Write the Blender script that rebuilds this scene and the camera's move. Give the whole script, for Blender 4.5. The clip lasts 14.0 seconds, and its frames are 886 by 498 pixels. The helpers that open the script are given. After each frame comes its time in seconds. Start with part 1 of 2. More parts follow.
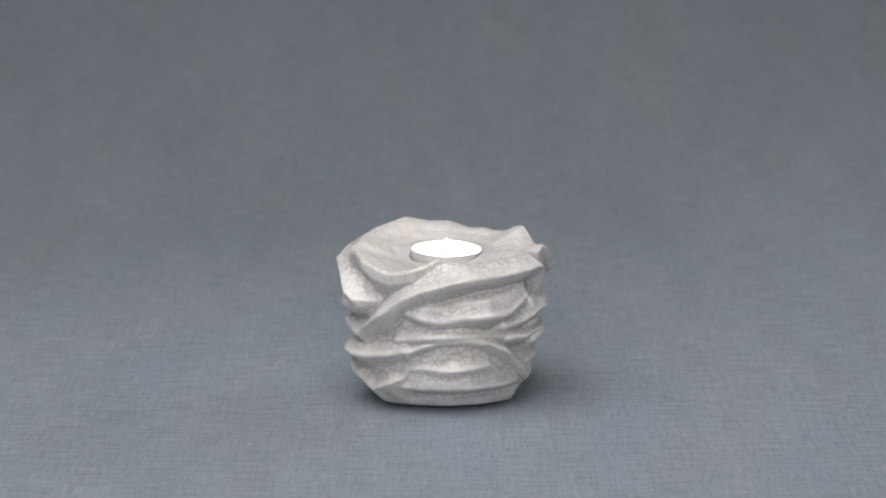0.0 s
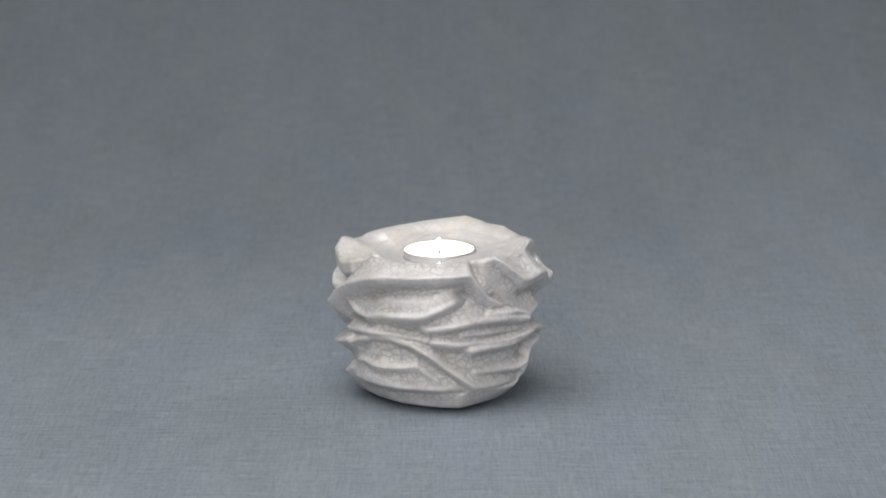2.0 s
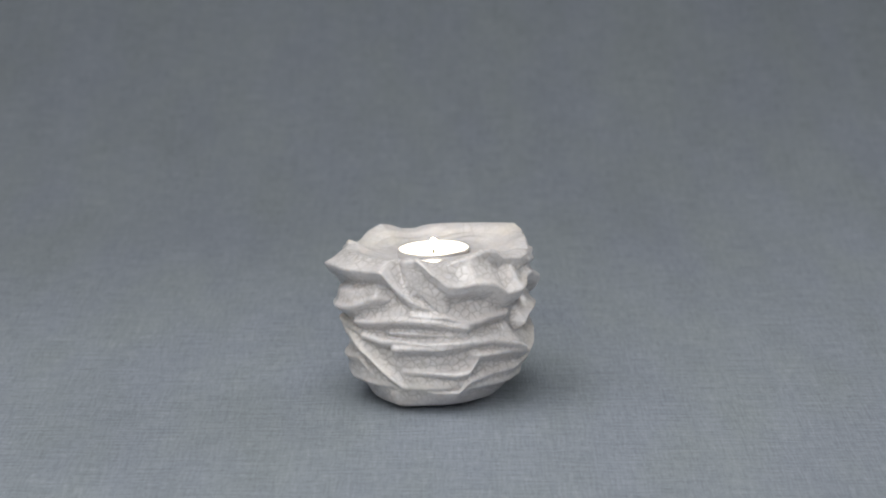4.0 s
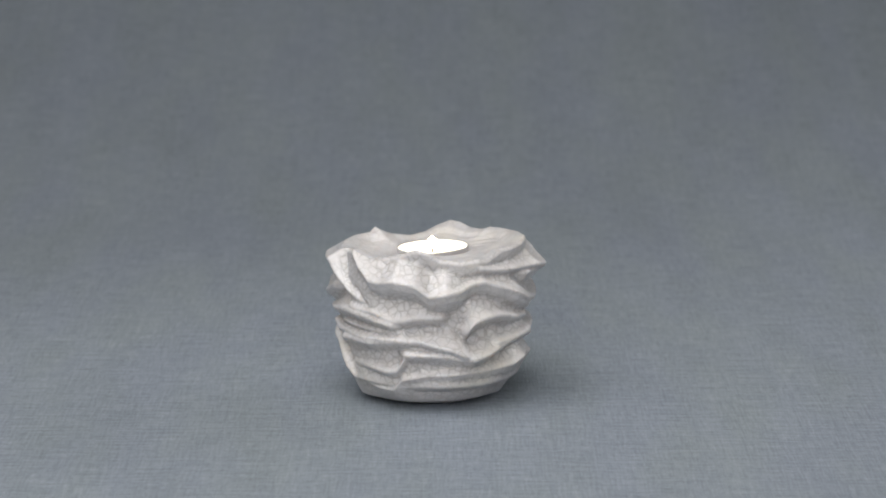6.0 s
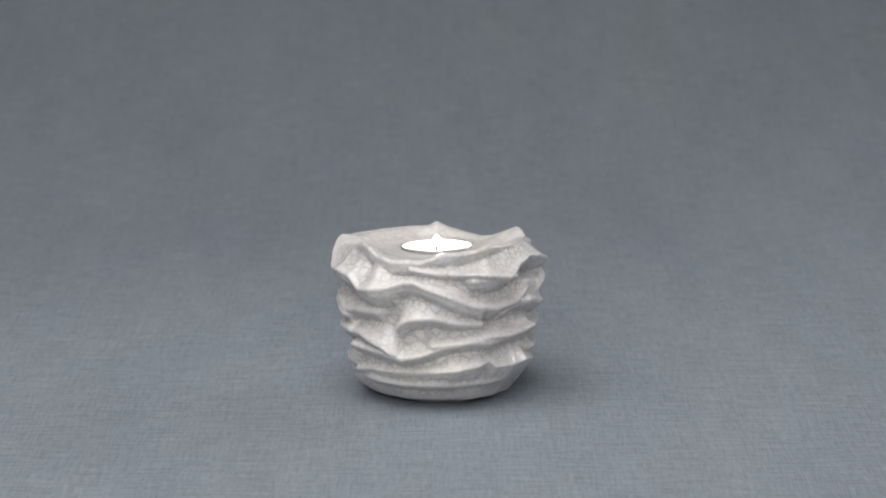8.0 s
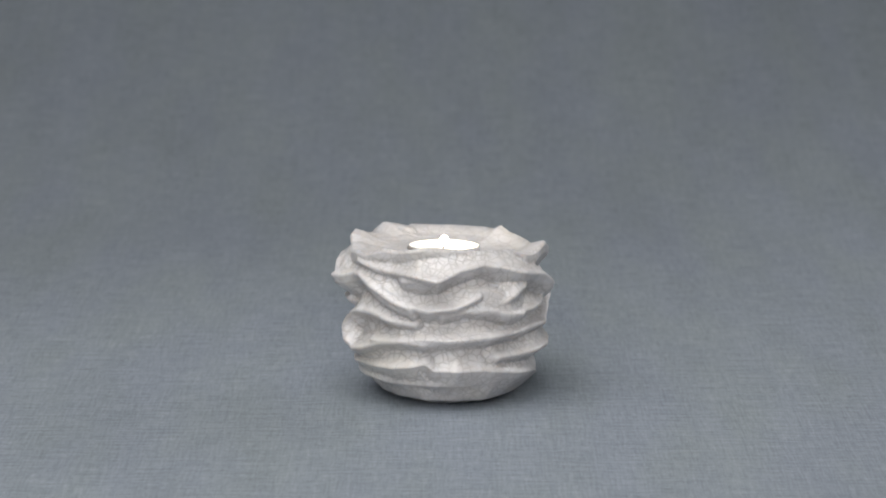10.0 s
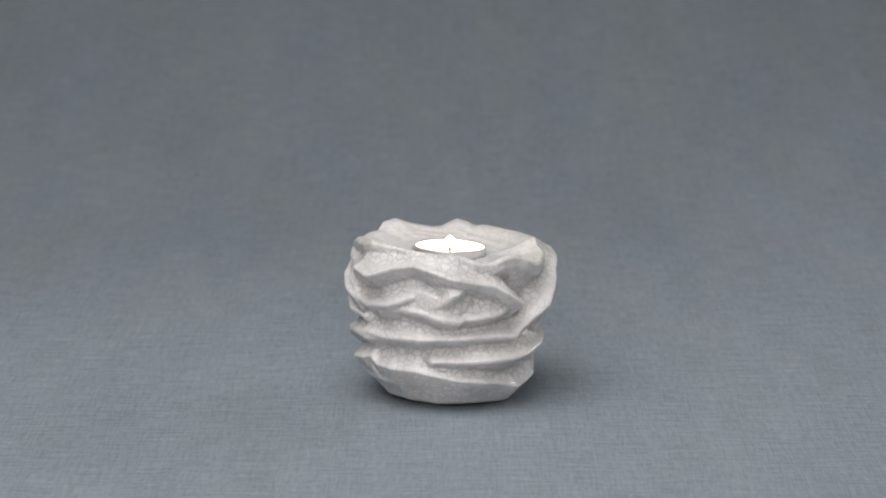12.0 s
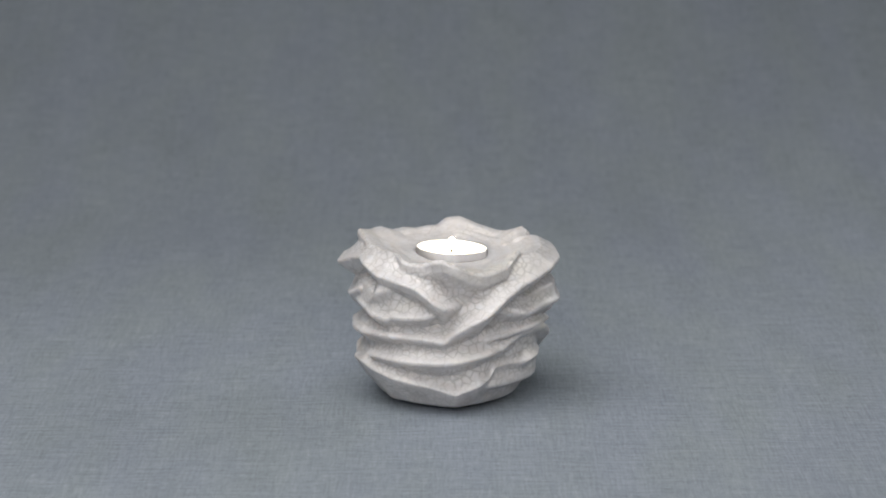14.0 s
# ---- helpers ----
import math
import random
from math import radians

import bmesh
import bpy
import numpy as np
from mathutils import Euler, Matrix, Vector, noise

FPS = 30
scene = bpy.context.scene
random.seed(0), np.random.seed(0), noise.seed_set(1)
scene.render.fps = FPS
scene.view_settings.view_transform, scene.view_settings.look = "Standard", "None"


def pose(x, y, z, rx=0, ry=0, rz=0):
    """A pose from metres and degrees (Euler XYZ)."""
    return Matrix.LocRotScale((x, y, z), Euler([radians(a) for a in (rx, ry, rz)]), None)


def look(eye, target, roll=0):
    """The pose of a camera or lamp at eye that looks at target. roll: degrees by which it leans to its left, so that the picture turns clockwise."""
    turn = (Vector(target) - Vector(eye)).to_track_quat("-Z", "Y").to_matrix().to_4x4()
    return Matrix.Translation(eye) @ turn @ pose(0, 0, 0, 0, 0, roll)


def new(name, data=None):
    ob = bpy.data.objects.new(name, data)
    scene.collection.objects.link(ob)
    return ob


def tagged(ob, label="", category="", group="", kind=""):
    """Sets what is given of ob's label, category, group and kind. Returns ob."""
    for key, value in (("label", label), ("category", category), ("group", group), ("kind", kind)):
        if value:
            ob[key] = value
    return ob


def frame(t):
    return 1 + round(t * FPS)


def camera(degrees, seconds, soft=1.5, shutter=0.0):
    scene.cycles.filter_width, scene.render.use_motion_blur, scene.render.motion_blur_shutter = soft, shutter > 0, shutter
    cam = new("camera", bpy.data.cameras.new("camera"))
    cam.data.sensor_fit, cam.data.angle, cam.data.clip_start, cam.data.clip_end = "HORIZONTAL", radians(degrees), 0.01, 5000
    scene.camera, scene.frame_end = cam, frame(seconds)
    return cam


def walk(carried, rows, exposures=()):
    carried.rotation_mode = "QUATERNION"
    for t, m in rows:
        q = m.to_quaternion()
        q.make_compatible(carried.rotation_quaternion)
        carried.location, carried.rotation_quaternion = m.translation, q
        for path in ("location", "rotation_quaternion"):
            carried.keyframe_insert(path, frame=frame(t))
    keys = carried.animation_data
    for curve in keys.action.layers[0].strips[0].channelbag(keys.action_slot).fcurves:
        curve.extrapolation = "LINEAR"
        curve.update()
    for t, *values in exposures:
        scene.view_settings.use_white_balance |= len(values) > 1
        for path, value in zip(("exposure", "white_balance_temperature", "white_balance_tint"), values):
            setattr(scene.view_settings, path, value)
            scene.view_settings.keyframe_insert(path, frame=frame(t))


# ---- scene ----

# ---- camera: a fixed tripod 1.7 m from the turntable's axis ----
TURN_RATE = 21.82          # degrees a second, clockwise seen from above
AIM = 0.0770               # height at which the lens points on the axis
DISTANCE = 1.694
PITCH = radians(11.6)
EYE = (0.0005, -DISTANCE * math.cos(PITCH), AIM + DISTANCE * math.sin(PITCH))
cam = camera(16.0, 14.0, soft=1.9)
cam.data.dof.use_dof, cam.data.dof.focus_distance, cam.data.dof.aperture_fstop = True, DISTANCE - 0.05, 13.0
STAND = look(EYE, (0.0005, 0.0, AIM))
walk(cam, [(0.0, STAND), (14.0, STAND)])

# ---- light: two studio softboxes, an added front fill and the dim room round them ----
world = bpy.data.worlds.new("studio_air")
scene.world = world
world.use_nodes = True
world.node_tree.nodes["Background"].inputs["Color"].default_value = (0.5, 0.55, 0.6, 1)
world.node_tree.nodes["Background"].inputs["Strength"].default_value = 0.2
scene.view_settings.exposure = 0.0


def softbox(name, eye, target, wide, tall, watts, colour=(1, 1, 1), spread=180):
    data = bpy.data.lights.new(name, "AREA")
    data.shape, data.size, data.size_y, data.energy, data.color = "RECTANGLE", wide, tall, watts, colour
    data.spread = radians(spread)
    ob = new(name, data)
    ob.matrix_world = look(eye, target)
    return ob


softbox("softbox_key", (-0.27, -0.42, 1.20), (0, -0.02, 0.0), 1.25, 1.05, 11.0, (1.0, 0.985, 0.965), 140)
# unseen fill above the camera, added to flatten contrast on the folds
softbox("front_fill", (-0.20, -1.95, 0.86), (0, 0.1, 0.06), 1.5, 0.75, 11.8, (1.0, 0.985, 0.965), 120)
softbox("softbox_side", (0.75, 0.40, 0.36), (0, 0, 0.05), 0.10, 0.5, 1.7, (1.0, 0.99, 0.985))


# ---- materials ----
def material(name, rough=0.5):
    m = bpy.data.materials.new(name)
    m.use_nodes = True
    nt = m.node_tree
    b = nt.nodes["Principled BSDF"]
    b.inputs["Roughness"].default_value = rough
    return m, nt, b


def node(nt, kind, **values):
    n = nt.nodes.new(kind)
    for key, value in values.items():
        n.inputs[key.replace("_", " ")].default_value = value
    return n


def math_node(nt, op, a, b=None, clamp=False):
    n = nt.nodes.new("ShaderNodeMath")
    n.operation, n.use_clamp = op, clamp
    for i, v in enumerate((a, b)):
        if v is None:
            continue
        if isinstance(v, (int, float)):
            n.inputs[i].default_value = v
        else:
            nt.links.new(v, n.inputs[i])
    return n.outputs[0]


def ramp(nt, value, stops):
    n = nt.nodes.new("ShaderNodeValToRGB")
    while len(n.color_ramp.elements) < len(stops):
        n.color_ramp.elements.new(0.5)
    for e, (p, c) in zip(n.color_ramp.elements, stops):
        e.position, e.color = p, (*c, 1)
    nt.links.new(value, n.inputs["Fac"])
    return n.outputs["Color"]


def mix(nt, fac, a, b, mode="MIX"):
    n = nt.nodes.new("ShaderNodeMix")
    n.data_type, n.blend_type = "RGBA", mode
    for sock, v in ((n.inputs[0], fac), (n.inputs[6], a), (n.inputs[7], b)):
        if isinstance(v, (int, float)):
            sock.default_value = v
        elif isinstance(v, tuple):
            sock.default_value = (*v, 1)
        else:
            nt.links.new(v, sock)
    return n.outputs[2]


def cloth_material():
    """Blue-grey woven cloth: fine warp and weft, slubs along both threads, soft mottling."""
    m, nt, b = material("woven_cloth", 0.92)
    co = nt.nodes.new("ShaderNodeTexCoord").outputs["Object"]
    sep = nt.nodes.new("ShaderNodeSeparateXYZ")
    nt.links.new(co, sep.inputs[0])
    along = math_node(nt, "ADD", sep.outputs["Y"], sep.outputs["Z"])

    def streaks(sx, sy, detail):
        c = nt.nodes.new("ShaderNodeCombineXYZ")
        nt.links.new(math_node(nt, "MULTIPLY", sep.outputs["X"], sx), c.inputs[0])
        nt.links.new(math_node(nt, "MULTIPLY", along, sy), c.inputs[1])
        n = node(nt, "ShaderNodeTexNoise", Scale=1.0, Detail=detail, Roughness=0.6)
        nt.links.new(c.outputs[0], n.inputs["Vector"])
        return n.outputs["Fac"]

    weft = streaks(38, 330, 4)
    weft_fine = streaks(270, 560, 2)
    warp = streaks(300, 9, 3)
    warp_fine = streaks(760, 50, 2)
    grit = streaks(900, 1500, 2)
    mottle = streaks(9, 3, 5)
    wide = streaks(30, 5, 4)
    v = math_node(nt, "MULTIPLY", weft, 0.62)
    for s, k in ((weft_fine, 0.46), (warp, 0.20), (warp_fine, 0.42), (grit, 0.40), (mottle, 0.22), (wide, 0.14)):
        v = math_node(nt, "ADD", v, math_node(nt, "MULTIPLY", s, k))
    col = ramp(nt, math_node(nt, "SUBTRACT", v, 0.73, True),
               [(0.20, (0.135, 0.153, 0.173)), (0.50, (0.205, 0.229, 0.257)), (0.80, (0.287, 0.318, 0.352))])
    hue = streaks(15, 4, 3)
    tint = mix(nt, ramp(nt, hue, [(0.38, (0, 0, 0)), (0.62, (1, 1, 1))]), (0.995, 1.005, 0.985), (0.985, 0.992, 1.03))
    nt.links.new(mix(nt, 1.0, col, tint, "MULTIPLY"), b.inputs["Base Color"])
    bump = node(nt, "ShaderNodeBump", Strength=0.7, Distance=0.0008)
    nt.links.new(math_node(nt, "ADD", weft_fine, warp_fine), bump.inputs["Height"])
    nt.links.new(bump.outputs[0], b.inputs["Normal"])
    b.inputs["Specular IOR Level"].default_value = 0.15
    return m


def glaze_material(name, crack, dark):
    """White raku glaze over clay: smooth on the crests, crackled into small beads where it pooled, with a few long cracks."""
    m, nt, b = material(name, 0.42)
    co = nt.nodes.new("ShaderNodeTexCoord").outputs["Object"]
    wob = node(nt, "ShaderNodeTexNoise", Scale=120.0, Detail=2.0)
    nt.links.new(co, wob.inputs["Vector"])
    shift = nt.nodes.new("ShaderNodeVectorMath")
    shift.operation = "MULTIPLY_ADD"
    nt.links.new(wob.outputs["Color"], shift.inputs[0])
    shift.inputs[1].default_value = (0.0036, 0.0036, 0.0036)
    nt.links.new(co, shift.inputs[2])

    def net(scale, thin, soft, core):
        n = node(nt, "ShaderNodeTexVoronoi", Scale=scale)
        n.feature = "DISTANCE_TO_EDGE"
        nt.links.new(shift.outputs[0], n.inputs["Vector"])
        line = ramp(nt, n.outputs["Distance"], [(0.0, (1, 1, 1)), (thin, (core, core, core)), (soft, (0, 0, 0))])
        return n.outputs["Distance"], line

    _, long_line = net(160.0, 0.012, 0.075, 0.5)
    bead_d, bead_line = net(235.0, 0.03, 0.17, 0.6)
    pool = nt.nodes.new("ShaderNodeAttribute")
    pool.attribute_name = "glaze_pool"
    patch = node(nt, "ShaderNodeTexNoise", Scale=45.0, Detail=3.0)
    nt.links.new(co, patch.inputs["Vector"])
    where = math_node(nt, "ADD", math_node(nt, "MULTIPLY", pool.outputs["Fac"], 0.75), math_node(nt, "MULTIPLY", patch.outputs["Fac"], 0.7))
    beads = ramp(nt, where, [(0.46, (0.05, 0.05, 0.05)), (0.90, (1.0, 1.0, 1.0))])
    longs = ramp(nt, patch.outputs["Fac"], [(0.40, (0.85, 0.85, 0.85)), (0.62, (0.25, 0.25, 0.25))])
    cloud = node(nt, "ShaderNodeTexNoise", Scale=60.0, Detail=5.0, Roughness=0.65)
    nt.links.new(co, cloud.inputs["Vector"])
    cream = node(nt, "ShaderNodeTexNoise", Scale=24.0, Detail=2.0)
    nt.links.new(co, cream.inputs["Vector"])
    base = ramp(nt, cloud.outputs["Fac"], [(0.30, (0.52, 0.503, 0.507)), (0.55, (0.625, 0.604, 0.606)), (0.75, (0.71, 0.687, 0.687))])
    base = mix(nt, ramp(nt, cream.outputs["Fac"], [(0.55, (0, 0, 0)), (0.75, (0.8, 0.8, 0.8))]), base, (0.61, 0.585, 0.535))
    speck = node(nt, "ShaderNodeTexNoise", Scale=420.0, Detail=3.0, Roughness=0.7)
    nt.links.new(co, speck.inputs["Vector"])
    base = mix(nt, 1.0, base, ramp(nt, speck.outputs["Fac"], [(0.30, (0.90, 0.895, 0.89)), (0.70, (1.0, 1.0, 1.0))]), "MULTIPLY")
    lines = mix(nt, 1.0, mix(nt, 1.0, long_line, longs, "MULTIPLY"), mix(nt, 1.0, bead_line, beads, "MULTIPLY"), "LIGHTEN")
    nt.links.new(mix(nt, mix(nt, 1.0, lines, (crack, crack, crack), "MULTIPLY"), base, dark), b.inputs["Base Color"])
    pillow = mix(nt, 1.0, ramp(nt, bead_d, [(0.0, (0, 0, 0)), (0.12, (0.7, 0.7, 0.7)), (0.4, (1, 1, 1))]), beads, "MULTIPLY")
    bump = node(nt, "ShaderNodeBump", Strength=0.55, Distance=0.0006)
    nt.links.new(mix(nt, 0.25, mix(nt, 0.4, pillow, cloud.outputs["Color"]), speck.outputs["Color"]), bump.inputs["Height"])
    nt.links.new(bump.outputs[0], b.inputs["Normal"])
    b.inputs["Subsurface Weight"].default_value = 0.5
    b.inputs["Subsurface Radius"].default_value = (1.0, 0.85, 0.7)
    b.inputs["Subsurface Scale"].default_value = 0.0024
    b.inputs["Coat Weight"].default_value = 0.32
    b.inputs["Coat Roughness"].default_value = 0.10
    return m


def plain_material(name, colour, rough, metal=0.0, grain=0.06, scale=300.0):
    m, nt, b = material(name, rough)
    co = nt.nodes.new("ShaderNodeTexCoord").outputs["Object"]
    n = node(nt, "ShaderNodeTexNoise", Scale=scale, Detail=4.0)
    nt.links.new(co, n.inputs["Vector"])
    lo, hi = [tuple(min(1, c * k) for c in colour) for k in (1 - grain, 1 + grain)]
    nt.links.new(ramp(nt, n.outputs["Fac"], [(0.3, lo), (0.7, hi)]), b.inputs["Base Color"])
    b.inputs["Metallic"].default_value = metal
    return m


def glowing(name, colour, glow, strength, rough=0.4):
    m, nt, b = material(name, rough)
    b.inputs["Base Color"].default_value = (*colour, 1)
    b.inputs["Emission Color"].default_value = (*glow, 1)
    b.inputs["Emission Strength"].default_value = strength
    return m


CLOTH = cloth_material()
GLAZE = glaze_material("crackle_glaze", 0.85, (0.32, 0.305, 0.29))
HOLLOW_GLAZE = glaze_material("smooth_glaze", 0.8, (0.36, 0.34, 0.31))
ALUMINIUM = plain_material("aluminium", (0.82, 0.82, 0.82), 0.3, 1.0)
# emission puts the flame's light, shining through the wax, into its surface
WAX = glowing("lit_wax", (0.86, 0.84, 0.78), (1.0, 0.95, 0.84), 0.75)
FLAME = glowing("flame", (1.0, 0.9, 0.7), (1.0, 0.82, 0.56), 60.0)
WICK = plain_material("charred_wick", (0.03, 0.025, 0.02), 0.9)
# pale paint of the added room, kept light to bounce fill
WALL = plain_material("bounce_wall", (0.75, 0.75, 0.75), 0.9, 0.0, 0.05, 6.0)


# ---- mesh helpers ----
def mesh_from(name, verts, faces, mat, smooth=True):
    me = bpy.data.meshes.new(name)
    me.from_pydata(verts, [], faces)
    me.materials.append(mat)
    me.polygons.foreach_set("use_smooth", [smooth] * len(me.polygons))
    me.update()
    return me


def part(name, me, parent, label=""):
    ob = new(name, me)
    ob.parent = parent
    return tagged(ob, label)


def box(name, size, at, mat):
    bm = bmesh.new()
    bmesh.ops.create_cube(bm, size=1.0, matrix=Matrix.Translation(at) @ Matrix.Diagonal((*size, 1)))
    me = bpy.data.meshes.new(name)
    bm.to_mesh(me)
    bm.free()
    me.materials.append(mat)
    return tagged(new(name, me), kind="structure")


def lathe(name, profile, mat, n=96, warp=None):
    """A turned body from (radius, height) pairs; warp(angle, r, z) may bend it."""
    vs, fs = [], []
    for r, z in profile:
        for i in range(n):
            a = 2 * math.pi * i / n
            rr, zz = warp(a, r, z) if warp else (r, z)
            vs.append((rr * math.cos(a), rr * math.sin(a), zz))
    for j in range(len(profile) - 1):
        for i in range(n):
            k = (i + 1) % n
            fs.append((j * n + i, j * n + k, (j + 1) * n + k, (j + 1) * n + i))
    return mesh_from(name, vs, fs, mat)


# ---- the studio: an unseen room added to enclose the set and bounce light ----
GROUND = -0.0034


def studio():
    box("floor", (5.2, 5.4, 0.1), (0, -0.8, -0.058), WALL)
    box("ceiling", (5.2, 5.4, 0.1), (0, -0.8, 2.85), WALL)
    box("wall_north", (5.2, 0.1, 2.8), (0, 1.80, 1.4), WALL)
    box("wall_south", (5.2, 0.1, 2.8), (0, -3.45, 1.4), WALL)
    box("wall_east", (0.1, 5.15, 2.8), (2.55, -0.825, 1.4), WALL)
    box("wall_west", (0.1, 5.15, 2.8), (-2.55, -0.825, 1.4), WALL)


def backdrop():
    """One sheet of cloth: flat under the holder, then sweeping up the wall behind it."""
    bend, start = 1.25, 0.42
    prof = [(y, 0.0) for y in np.linspace(-1.6, start, 30)]
    prof += [(start + bend * math.sin(a), bend - bend * math.cos(a)) for a in np.linspace(0.04, math.pi / 2, 50)]
    prof += [(start + bend, z) for z in np.linspace(bend + 0.05, 2.5, 20)]
    xs = np.linspace(-1.8, 1.8, 60)
    vs, fs, n = [], [], len(xs)
    for y, z in prof:
        for x in xs:
            w = 0.0012 * noise.noise(Vector((x * 2.5, y * 2.5 + z * 2.5, 3.0))) if abs(x) + abs(y) > 0.25 else 0.0
            vs.append((x, y, GROUND + z - (abs(w) if z < 0.01 else 0)))
    for j in range(len(prof) - 1):
        for i in range(n - 1):
            fs.append((j * n + i, j * n + i + 1, (j + 1) * n + i + 1, (j + 1) * n + i))
    ob = new("backdrop", mesh_from("backdrop", vs, fs, CLOTH))
    ob.modifiers.new("thickness", "SOLIDIFY").thickness = 0.002
    ob.modifiers["thickness"].offset = -1
    tagged(ob, "blue-grey woven cloth sheet sweeping up behind the candle holder", "backdrop", kind="structure")


studio()
backdrop()

# ---- the candle holder: folds carved round a body that stands off the axis ----
COLS, ROWS, BOWL_ROWS = 840, 250, 70
LEAN_R, LEAN_AT = 4.5, 297.0      # the holder's middle, in mm and degrees from the axis
TH = np.arange(COLS) * 360.0 / COLS
OFF = LEAN_R * np.cos(np.radians(TH - LEAN_AT))
FOOT_Z = -1.3 + 0.6 * (1 - np.cos(np.radians(TH - 275)))     # the foot sits a little askew, in mm


def chain(points, radius, closed=False, fade=1.1, blur=3):
    """Height and radius at each angle of an edge that runs straight from corner to corner."""
    pts = []
    for a, z, *e in points:
        while pts and a < pts[-1][0] - 1:
            a += 360
        pts.append((a, z, radius + (e[0] if e else 0.0)))
    if closed:
        pts = [(pts[-1][0] - 360, *pts[-1][1:])] + pts + [(pts[0][0] + 360, *pts[0][1:])]
    xs, ys, zs, aa = [], [], [], []
    for (a0, z0, r0), (a1, z1, r1) in zip(pts, pts[1:]):
        for k in np.linspace(0, 1, 12, endpoint=False):
            p0 = np.array((r0 * math.cos(radians(a0)), r0 * math.sin(radians(a0))))
            p1 = np.array((r1 * math.cos(radians(a1)), r1 * math.sin(radians(a1))))
            p = p0 + (p1 - p0) * k
            turn = math.degrees(math.atan2(p[1], p[0]))
            aa.append(a0 + ((turn - a0 + 180) % 360 - 180))
            xs.append(math.hypot(*p) * 0.6 + 0.4 * (r0 + (r1 - r0) * k))
            zs.append(z0 + (z1 - z0) * k)
    aa.append(pts[-1][0]), xs.append(pts[-1][2]), zs.append(pts[-1][1])
    mid = 0.5 * (pts[1][0] + pts[-2][0]) if closed else 0.5 * (pts[0][0] + pts[-1][0])
    at = (TH - mid + 180) % 360 + mid - 180
    r, z = np.interp(at, aa, xs), np.interp(at, aa, zs)
    if not closed:
        out = np.maximum(np.maximum(aa[0] - at, at - aa[-1]), 0)
        r = r - fade * out
    soft = range(-blur, blur + 1)
    z, r = [sum(np.roll(v, k) for k in soft) / len(soft) for v in (z, r)]
    return z, r + OFF


def fold_field(zz, points, radius, up=0.95, face=0.12, band=2.2, down=1.4, soft=0.6, fade=1.1, lip=0.5, tau=1.2, rise=99.0, rib=1.1):
    """The outward reach of one fold: a ledge above its edge, a face and an undercut below."""
    zc, rc = chain(points, radius, fade=fade)
    d = zz - zc
    above = np.sqrt(np.maximum(d, 0) ** 2 + soft ** 2) - soft
    b = np.maximum(-d, 0)
    below = face * (np.sqrt(b ** 2 + soft ** 2) - soft) + (down - face) * np.maximum(np.sqrt((b - band) ** 2 + 0.3) * 0.5 + (b - band) * 0.5, 0)
    return rc - up * above - lip * (1 - np.exp(-above / tau)) - 1.4 * np.maximum(d - rise, 0) - below - rib * (1 - np.exp(-((d + 0.5) / 1.9) ** 4))


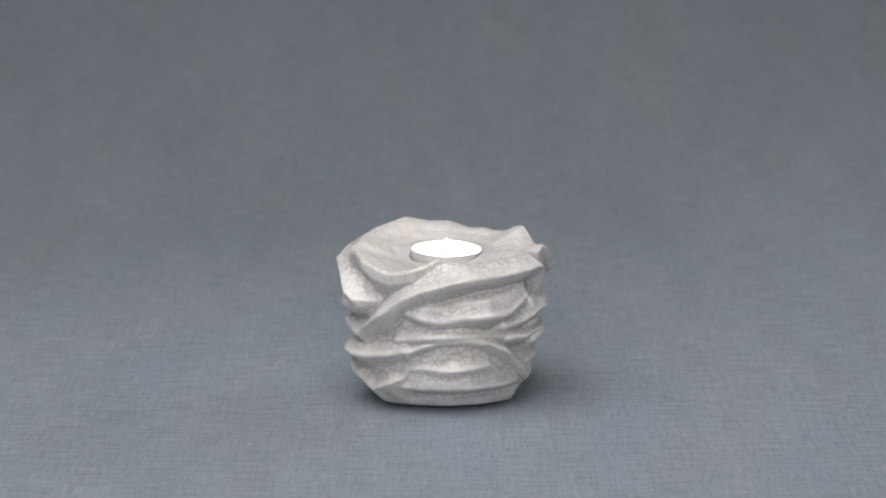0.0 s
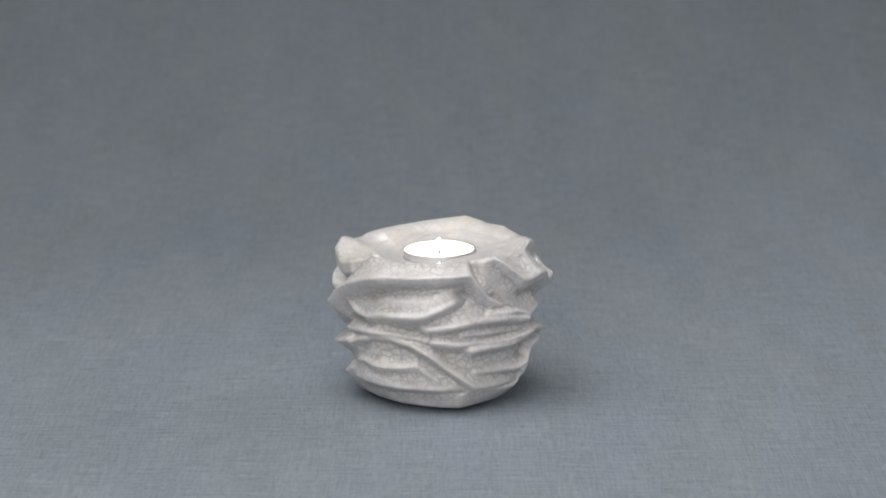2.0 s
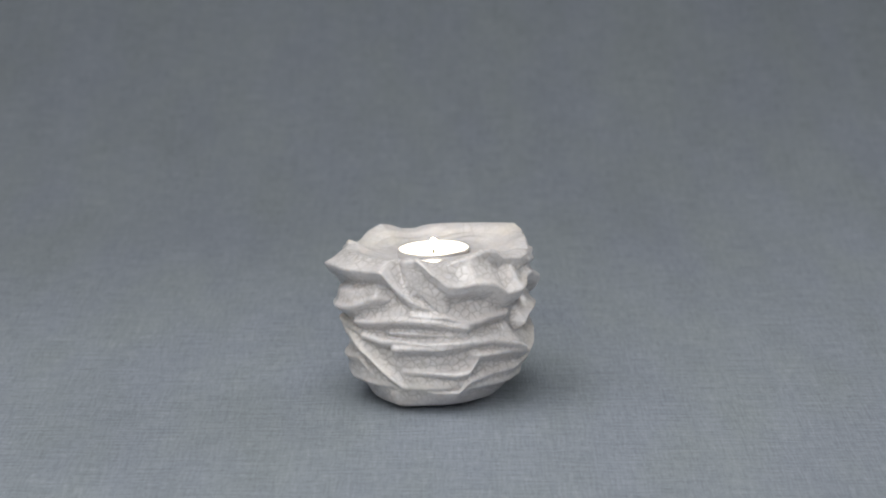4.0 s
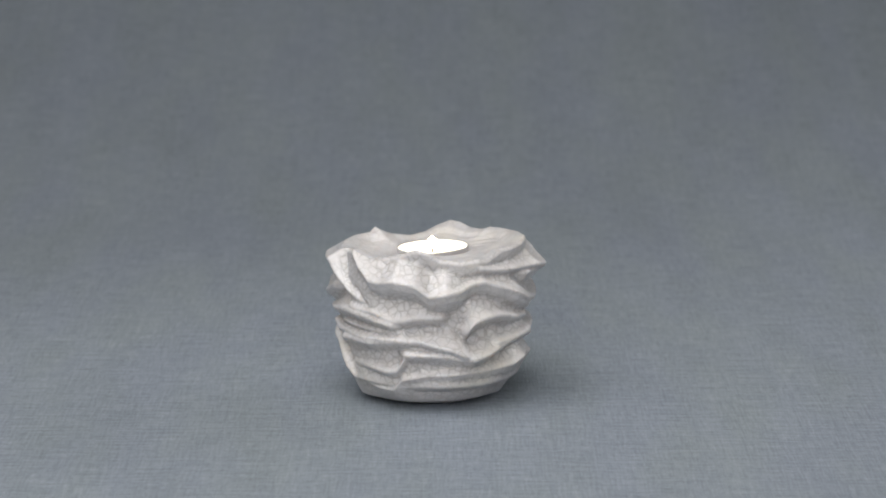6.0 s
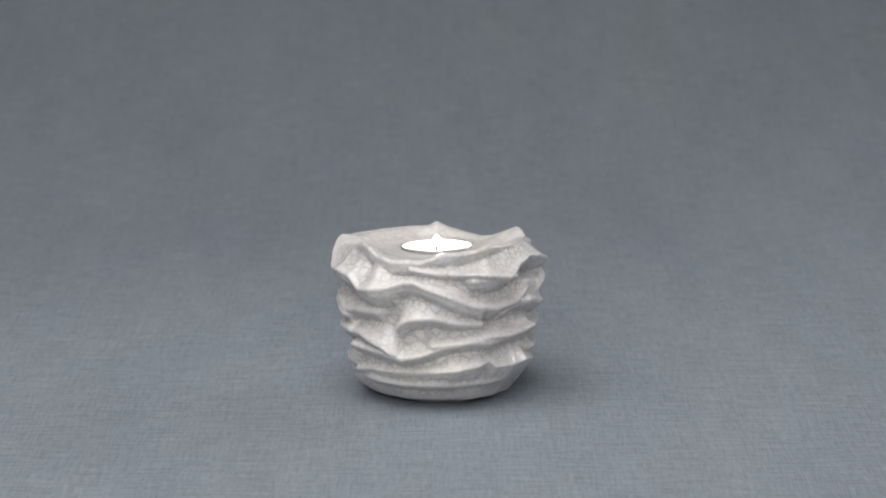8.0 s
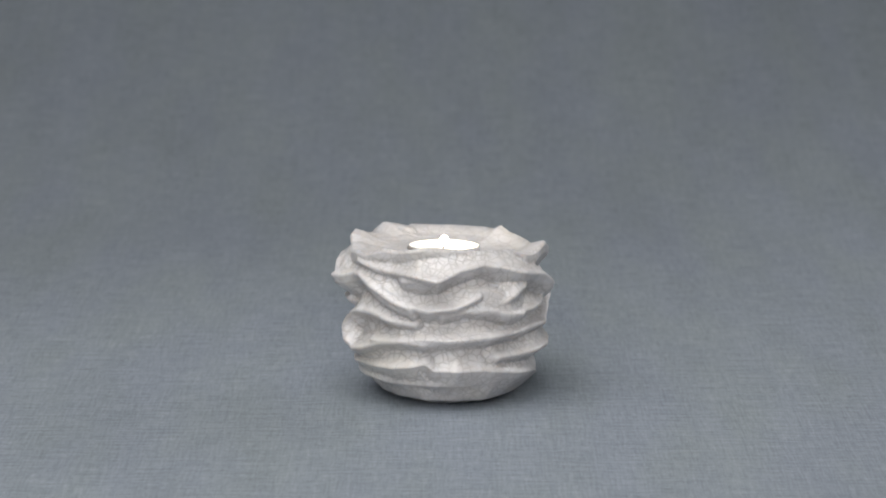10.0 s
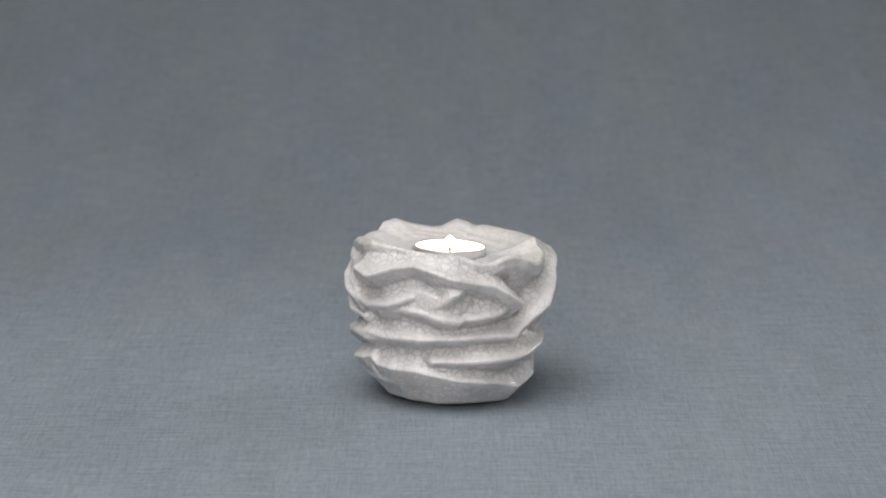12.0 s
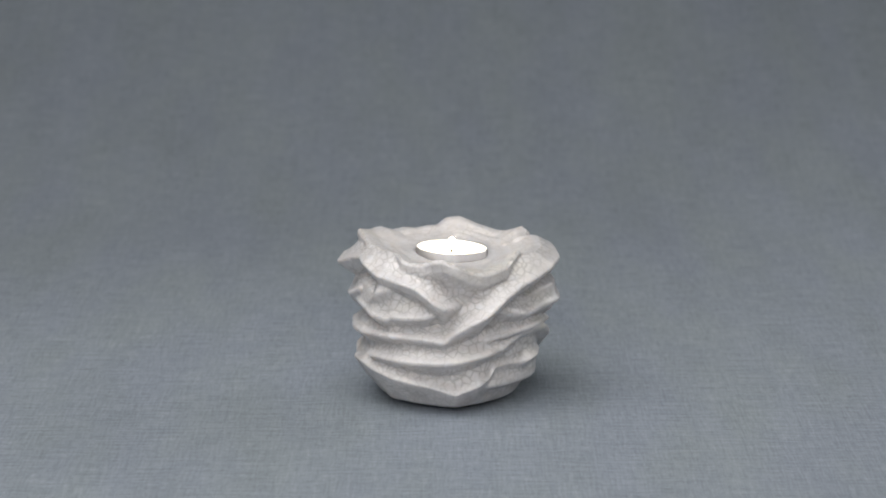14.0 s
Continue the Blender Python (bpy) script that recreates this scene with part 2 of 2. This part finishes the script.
def holder_folds(zz):
    def f(*a, **k):
        return fold_field(zz, a[1:], a[0], **k)

    return [
        # upper tier
        f(58.5, (216, 39, -4), (224, 44.5, -2), (238, 53, 2), (249, 61.5, 1), (260, 66.8, -1), (271, 70.5, 0.5), (283, 73.5, 1), (300, 74, 0), (318, 75, 0), (327, 76, 1), (334, 66.5, -2), (341, 60, -5), (350, 56, -7), lip=1.6, tau=1.5, up=1.15, rib=1.0, band=3.6),
        f(57.5, (343, 83.5, -4), (351, 76.5, -1.5), (0, 69.6, 0), (6, 68.8), (14, 70.6, 1), (26, 69, 1), (34, 63, 1), (43, 64.6, 3.5), (51, 65.2, 0), (58, 67.8, -4), (66, 69, -4), (81, 64.6, -1), (96, 59.3), (110, 54, -2), lip=1.1, tau=1.6, up=0.8, rib=1.0, band=4.5),
        f(51.8, (336, 80.5, 0), (344, 83.2, 0.5), (352, 76.7, 1), (0, 70.5, 1), up=0.6, face=0.05, band=19, down=1.0, rib=0.0, soft=0.4),
        f(57.0, (64, 76, -4), (79, 74, -4), (97, 73, -4), (113, 73, 2), (126, 71, 3.5), (138, 74.5, -1), lip=1.4),
        f(57.5, (103, 69.5, -2), (118, 70), (138, 75, -2), (154, 78, -4), (165, 76, -1), (179, 72, 1.5), (191, 69.6), (202, 67, 1), (210, 61.5, 3), (217, 57, 1), lip=1.3, tau=1.6, up=1.1, rib=1.0, band=4.0),
        # the flat wall under the rim
        f(48.4, (355, 79, -1), (2, 79.5), (14, 81.5), (24, 84), (33, 82), (44, 79, -1), up=1.0, face=0.0, band=16, rib=0.0, lip=0.0),
        # middle tier
        f(57.0, (248, 54, -5), (257, 51.5, -4), (267, 48.8, -4.5), (281, 52, -2), (294, 52.8, 2), (305, 53.5, 1.5), (320, 60, -2), up=0.22, face=0.14, lip=0.5, rib=0.9, rise=8),
        f(54.5, (305, 46), (316, 47), (331, 49.5), (341, 50), (356, 49), (12, 46), up=0.63, face=0.14, lip=0.6, rib=0.9),
        f(54.0, (340, 52.5), (0, 51.5), (12, 48.6), (27, 50.5), (41, 51, -2), up=0.58, face=0.14, lip=0.6, rib=0.9),
        f(53.0, (56, 43, 1), (60, 47.2, 1.5), (67, 49.3, 1.5), (79, 50.3, 1.5), (92, 47.8, 1), (112, 45.5, -1), up=0.68, face=0.14, lip=0.6, rib=0.9, fade=2.0),
        f(55.0, (89, 65, -1), (101, 60.5), (107, 56), (119, 53.7), (137, 55.5), (153, 60.5, -2), up=0.68, face=0.14, lip=0.6, rib=0.9),
        f(55.0, (128, 51, -2), (142, 53.5, -3), (157, 53, -1), (172, 49.6, 2), (182, 48.5, 1), (191, 53, -3), up=0.16, face=0.14, lip=0.5, rib=0.9, rise=11),
        f(55.5, (163, 55, -4), (169, 57.5, -0.5), (176, 62, 2.5), (183, 64.5, 1), up=0.5, lip=0.3, band=2.5, down=0.9, rib=0.6),
        f(55.5, (174, 50.5, -1), (191, 50.2), (205, 51.3), (214, 54, -2), up=0.73, face=0.14, lip=0.6, rib=0.9),
        # lower middle
        f(53.5, (78, 35, 0), (101, 36.3), (113, 38), (135, 37.8), (157, 38.6, 1.5), (180, 39.2, 0.5), (203, 39.3), (217, 38.3, 2), (225, 43.0, 1)),
        f(51.0, (242, 38.2), (257, 40), (272, 41), (290, 41.2), (306, 39.6), up=0.68, face=0.14, lip=0.6, rib=0.9),
        f(53.5, (309, 39), (321, 37.2, -1), (333, 37.2, -2.5), (348, 37, -1), (5, 37.5), (18, 38)),
        f(50.6, (326, 42), (335, 42.2), (350, 41.8), (8, 41.3), (18, 41.2), rib=0.8, band=1.2),
        f(53.0, (330, 34), (356, 35.2), (8, 36.6), (27, 38), (39, 35.5, 2), (47, 34, 3), (54, 30.4, 3.5), (58, 29, 1)),
        f(53.0, (19, 30.4), (38, 30.4), (52, 28.6, 1), (60, 27.6, 2), (72, 30, 1), (86, 34.5), (101, 36.5, 1), (116, 35.5, 1), (137, 37, -2)),
        f(53.0, (165, 26.8), (188, 26.6, 1), (200, 27, 3), (212, 27.2, 4), (224, 28, 3.5), (238, 30.5, 2), (250, 33.5)),
        f(53.5, (249, 31.5, -1), (257, 35, -3), (268, 38, -4.5), (284, 39, -3), (297, 36.8, -1), (308, 31.3, 0), (318, 23, -3), (328, 16.4, -4), (334, 12.5, -6)),
        f(51.5, (333, 21, -4.5), (352, 20.7, -3.5), (6, 20, -1.5), (14, 21.5), (20, 30), (24, 33, -2)),
        f(50.0, (110, 26, 1), (115, 18, -1.5), (120, 10, -6), lip=1.5, up=0.5, fade=1.2),
    ]


def holder_shape():
    """Radius in mm over a grid of height (share of the rim's height) and angle."""
    rim_z, rim_r = chain([(2, 80.6, -3.5), (12, 82.4, -3.5), (24, 86.0, -2.5), (33, 84.8, -1.5), (39, 81, -2), (46, 80.6, -0.5), (53, 79.4, 0.5), (62, 80.6, 1), (71, 80, 0), (85, 84.0, -2), (98, 84.0, -2.5),
                          (107, 85.2, -1), (117, 87.0, -1), (127, 86.2, -3), (150, 84.2, -4.5), (162, 83.4, -5), (185, 82.2, -3.5), (190, 80.6), (195, 79.2, 0), (203, 79.2, 1), (210, 81.6, 2.5), (216, 82.4, 4), (223, 79.6, 5),
                          (231, 75.8, 3.5), (240, 74.2, 2), (253, 76.6, 1), (261, 79.4, -3), (268, 82.6, -4), (273, 80.4, -5), (279, 79.8, -5), (300, 79.8, -5), (318, 80.2, -4), (331, 80.8, -3.5),
                          (343, 83.2, -3), (352, 79.6, -3.5), (358, 79.8, -3.5)], 51.5, True, blur=2)
    low_z, low_r = chain([(15, 15.0, -1), (31, 18.2, -2), (52, 19.0, 0), (80, 20, 0.5), (95, 21, 2.5), (108, 22.5, 2.5), (117, 24.3, 1), (123, 20.5, 1), (138, 20.5, 2.5), (154, 20.6, 2.5), (166, 18.5, 2),
                          (184, 15.6, 2), (206, 13.2, 1), (224, 8.4), (238, 13.5, 1), (246, 16.6, -2), (250, 22, -3), (258, 22.8, -2.5), (272, 21.6, -1), (287, 22.6, -1), (299, 24.2, -1.5),
                          (307, 18.4, -3.5), (321, 9.8, -6), (326, 7.5, -6), (334, 11.5, -5), (353, 9.2, -5), (8, 8.6, -4)], 50.0, True)
    foot_z, foot_r = chain([(20, 0, -1), (50, 0, -2), (80, 0, -1.5), (110, 0, 1), (140, 0, 1.5), (168, 0, 3), (195, 0, 1.5), (226, 0, 5), (258, 0.0, -1.5), (292, 0, -1.5), (325, 0, 4.5), (352, 0)], 34.8, True)
    share = np.linspace(0, 1, ROWS)[:, None]
    zz = FOOT_Z + share * (rim_z[None, :] - FOOT_Z)
    fields = holder_folds(zz)
    # the rim itself
    d = np.maximum(rim_z[None, :] - zz, 0)
    fields.append(rim_r[None, :] - 0.12 * np.minimum(d, 6.5) - 0.9 * np.maximum(d - 6.5, 0))
    # the lowest edge, its ledge above and the facets that run from it to the foot
    k = np.clip((zz - FOOT_Z) / (low_z[None, :] - FOOT_Z), 0, 1)
    under = foot_r + (low_r - foot_r) * (1 - (1 - k) ** 1.04)
    fields.append(np.where(zz <= low_z, under, low_r - 0.8 * (zz - low_z)))
    # the body behind the folds
    fields.append(45.8 + OFF[None, :] - 60 * np.maximum(0, (12 - zz) / 12) ** 2)
    sharp = 0.28
    top = np.max(fields, axis=0)
    field = top + sharp * np.log(sum(np.exp((f - top) / sharp) for f in fields))
    # glaze rounds every edge
    pad = np.pad(field, ((2, 2), (0, 0)), mode="edge")
    field = sum(pad[k:k + ROWS] for k in range(5)) / 5
    field = (np.roll(field, 1, 1) + field + np.roll(field, -1, 1)) / 3
    # the rounded lip and foot
    near = np.clip(d / 2.2, 0, 1)
    field -= 1.5 * (1 - near) ** 2
    field -= 2.7 * np.clip(1 - (zz - FOOT_Z) / 2.0, 0, 1) ** 2
    return zz, field, rim_z


def candle_holder():
    zz, rr, rim_z = holder_shape()
    ca, sa = np.cos(np.radians(TH)), np.sin(np.radians(TH))
    grain = np.zeros_like(rr)
    for j in range(0, ROWS, 5):
        for i in range(0, COLS, 6):
            p = Vector((rr[j, i] * ca[i], rr[j, i] * sa[i], zz[j, i]))
            q = Vector((p.x * 0.07, p.y * 0.07, p.z * 0.26 + 0.5 * math.sin(radians(TH[i] * 3))))
            grain[j:j + 5, i:i + 6] = 0.5 * noise.noise(p * 0.13) + 0.45 * noise.noise(p * 0.3) + 1.7 * (0.4 - abs(noise.noise(q)))
    pad = np.pad(grain, ((6, 6), (0, 0)), mode="edge")
    grain = sum(pad[k:k + ROWS] for k in range(13)) / 13
    grain = sum(np.roll(grain, k, 1) for k in range(-7, 8)) / 15
    rr = rr + grain
    home = tagged(new("candle_holder"), "white crackle-glazed ceramic candle holder carved in jagged folds", "candle holder")

    def skin(name, grid, label="", mat=GLAZE):
        rows = grid.shape[0]
        idx = np.arange(rows * COLS).reshape(rows, COLS)
        nxt = np.roll(idx, -1, 1)
        faces = np.stack([idx[:-1], nxt[:-1], nxt[1:], idx[1:]], -1).reshape(-1, 4)
        return part(name, mesh_from(name, (grid.reshape(-1, 3) / 1000).tolist(), faces.tolist(), mat), home, label)

    outer = np.stack([rr * ca, rr * sa, zz], -1)
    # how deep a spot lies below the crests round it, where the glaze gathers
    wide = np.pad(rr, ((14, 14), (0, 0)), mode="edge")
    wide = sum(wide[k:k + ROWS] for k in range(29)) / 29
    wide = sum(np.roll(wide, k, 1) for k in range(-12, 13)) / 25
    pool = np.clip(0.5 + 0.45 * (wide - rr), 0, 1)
    # the hollow: a rounded lip, a sloping wall and the well that takes the candle
    mx, my = LEAN_R * math.cos(radians(LEAN_AT)), LEAN_R * math.sin(radians(LEAN_AT))
    lip = outer[-1]
    brim = 77.0 - 3.4 * np.clip(0.25 + np.cos(np.radians(TH - 245)), 0, 1)
    well = np.stack([mx + 19.75 * ca, my + 19.75 * sa, brim], -1)
    rows = []
    for s in np.linspace(0, 1, BOWL_ROWS):
        p = lip + (well - lip) * s
        slope = (1 - s) ** 1.7
        z = brim + (rim_z - brim) * slope + 0.9 * np.sin(np.clip(s * 9, 0, math.pi))
        z = z - 1.6 * np.clip((s - 0.55) / 0.2, 0, 1) * (1 - s)
        ripple = np.sin(s * 26 + 5 * np.sin(np.radians(TH)) + 3 * np.sin(np.radians(TH * 3 + 40))) * (0.12 + 0.12 * np.sin(np.radians(TH * 2 + 200 * s))) * math.sin(math.pi * s)
        p[:, 2] = z + ripple
        rows.append(p)
    for s, r in ((71.5, 19.7), (67, 19.65), (63.2, 19.65), (63.0, 18.0), (63.0, 0.01)):
        rows.append(np.stack([mx + r * ca, my + r * sa, np.full(COLS, s)], -1))
    bowl = np.stack(rows)
    cut = 8
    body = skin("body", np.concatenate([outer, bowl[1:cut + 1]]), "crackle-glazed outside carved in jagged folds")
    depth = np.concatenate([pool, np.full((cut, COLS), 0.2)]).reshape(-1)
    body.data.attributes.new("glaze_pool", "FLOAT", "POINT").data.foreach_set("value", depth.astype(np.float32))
    skin("bowl", bowl[cut:], "smooth cream-white glazed hollow round the candle", HOLLOW_GLAZE)
    foot = [outer[0]]
    for k, z in ((0.96, FOOT_Z), (0.70, FOOT_Z + 0.3), (0.68, np.full(COLS, GROUND * 1000 + 0.2)), (0.65, np.full(COLS, GROUND * 1000)), (0.60, FOOT_Z), (0.0001, FOOT_Z)):
        q = outer[0] * k
        q[:, 2] = z
        foot.append(q)
    skin("foot", np.stack(foot)[::-1], "glazed underside")
    return home


def tealight():
    home = tagged(new("tealight_candle"), "lit white tealight in an aluminium cup, sunk in the ceramic holder", "candle")
    mm = 0.001
    cup = [(0.01, 0), (18.2, 0), (18.9, 0.5), (19.1, 2), (19.1, 14.6), (19.4, 15.0), (19.1, 15.3), (18.7, 15.0), (18.6, 12.0), (18.5, 3.0)]
    part("cup", lathe("cup", [(r * mm, z * mm) for r, z in cup], ALUMINIUM), home, "thin aluminium cup")
    wax = [(18.58, 3.2), (18.62, 15.05), (18.3, 14.9), (18.1, 12.4), (16.5, 11.9), (6, 11.7), (2, 11.8), (0.01, 11.8)]
    part("wax", lathe("wax", [(r * mm, z * mm) for r, z in wax], WAX), home, "pool of white wax, flame light put in as glow")
    vs, fs, n = [], [], 8
    for k in range(9):
        z = 11.5 + 0.62 * k
        bend = 0.035 * k * k * 0.6
        for i in range(n):
            a = 2 * math.pi * i / n
            vs.append(((bend + 0.55 * math.cos(a)) * mm, 0.55 * math.sin(a) * mm, z * mm))
    for k in range(8):
        for i in range(n):
            j = (i + 1) % n
            fs.append((k * n + i, k * n + j, (k + 1) * n + j, (k + 1) * n + i))
    fs.append(tuple(range(8 * n, 9 * n)))
    part("wick", mesh_from("wick", vs, fs, WICK), home, "charred black wick, slightly bent")
    drop = [(0.01, 14.7), (1.2, 15.1), (2.2, 16.2), (2.6, 17.2), (2.3, 18.3), (1.5, 19.3), (0.7, 20.1), (0.01, 20.6)]
    part("flame", lathe("flame", [(r * mm, z * mm) for r, z in drop], FLAME, 32), home, "small white candle flame")
    return home


holder = candle_holder()
candle = tealight()
CANDLE_AT = pose(0.0046 * math.cos(radians(297)), 0.0046 * math.sin(radians(297)), 0.0632) @ Matrix.Rotation(
    radians(2.4), 4, Vector((-math.sin(radians(292)), math.cos(radians(292)), 0)))


def motions():
    """Holder and candle turn together on the spot, at a steady rate."""
    turns = [(k / 4, pose(0, 0, 0, 0, 0, -TURN_RATE * k / 4)) for k in range(57)]
    walk(holder, turns)
    walk(candle, [(t, m @ CANDLE_AT) for t, m in turns])


motions()
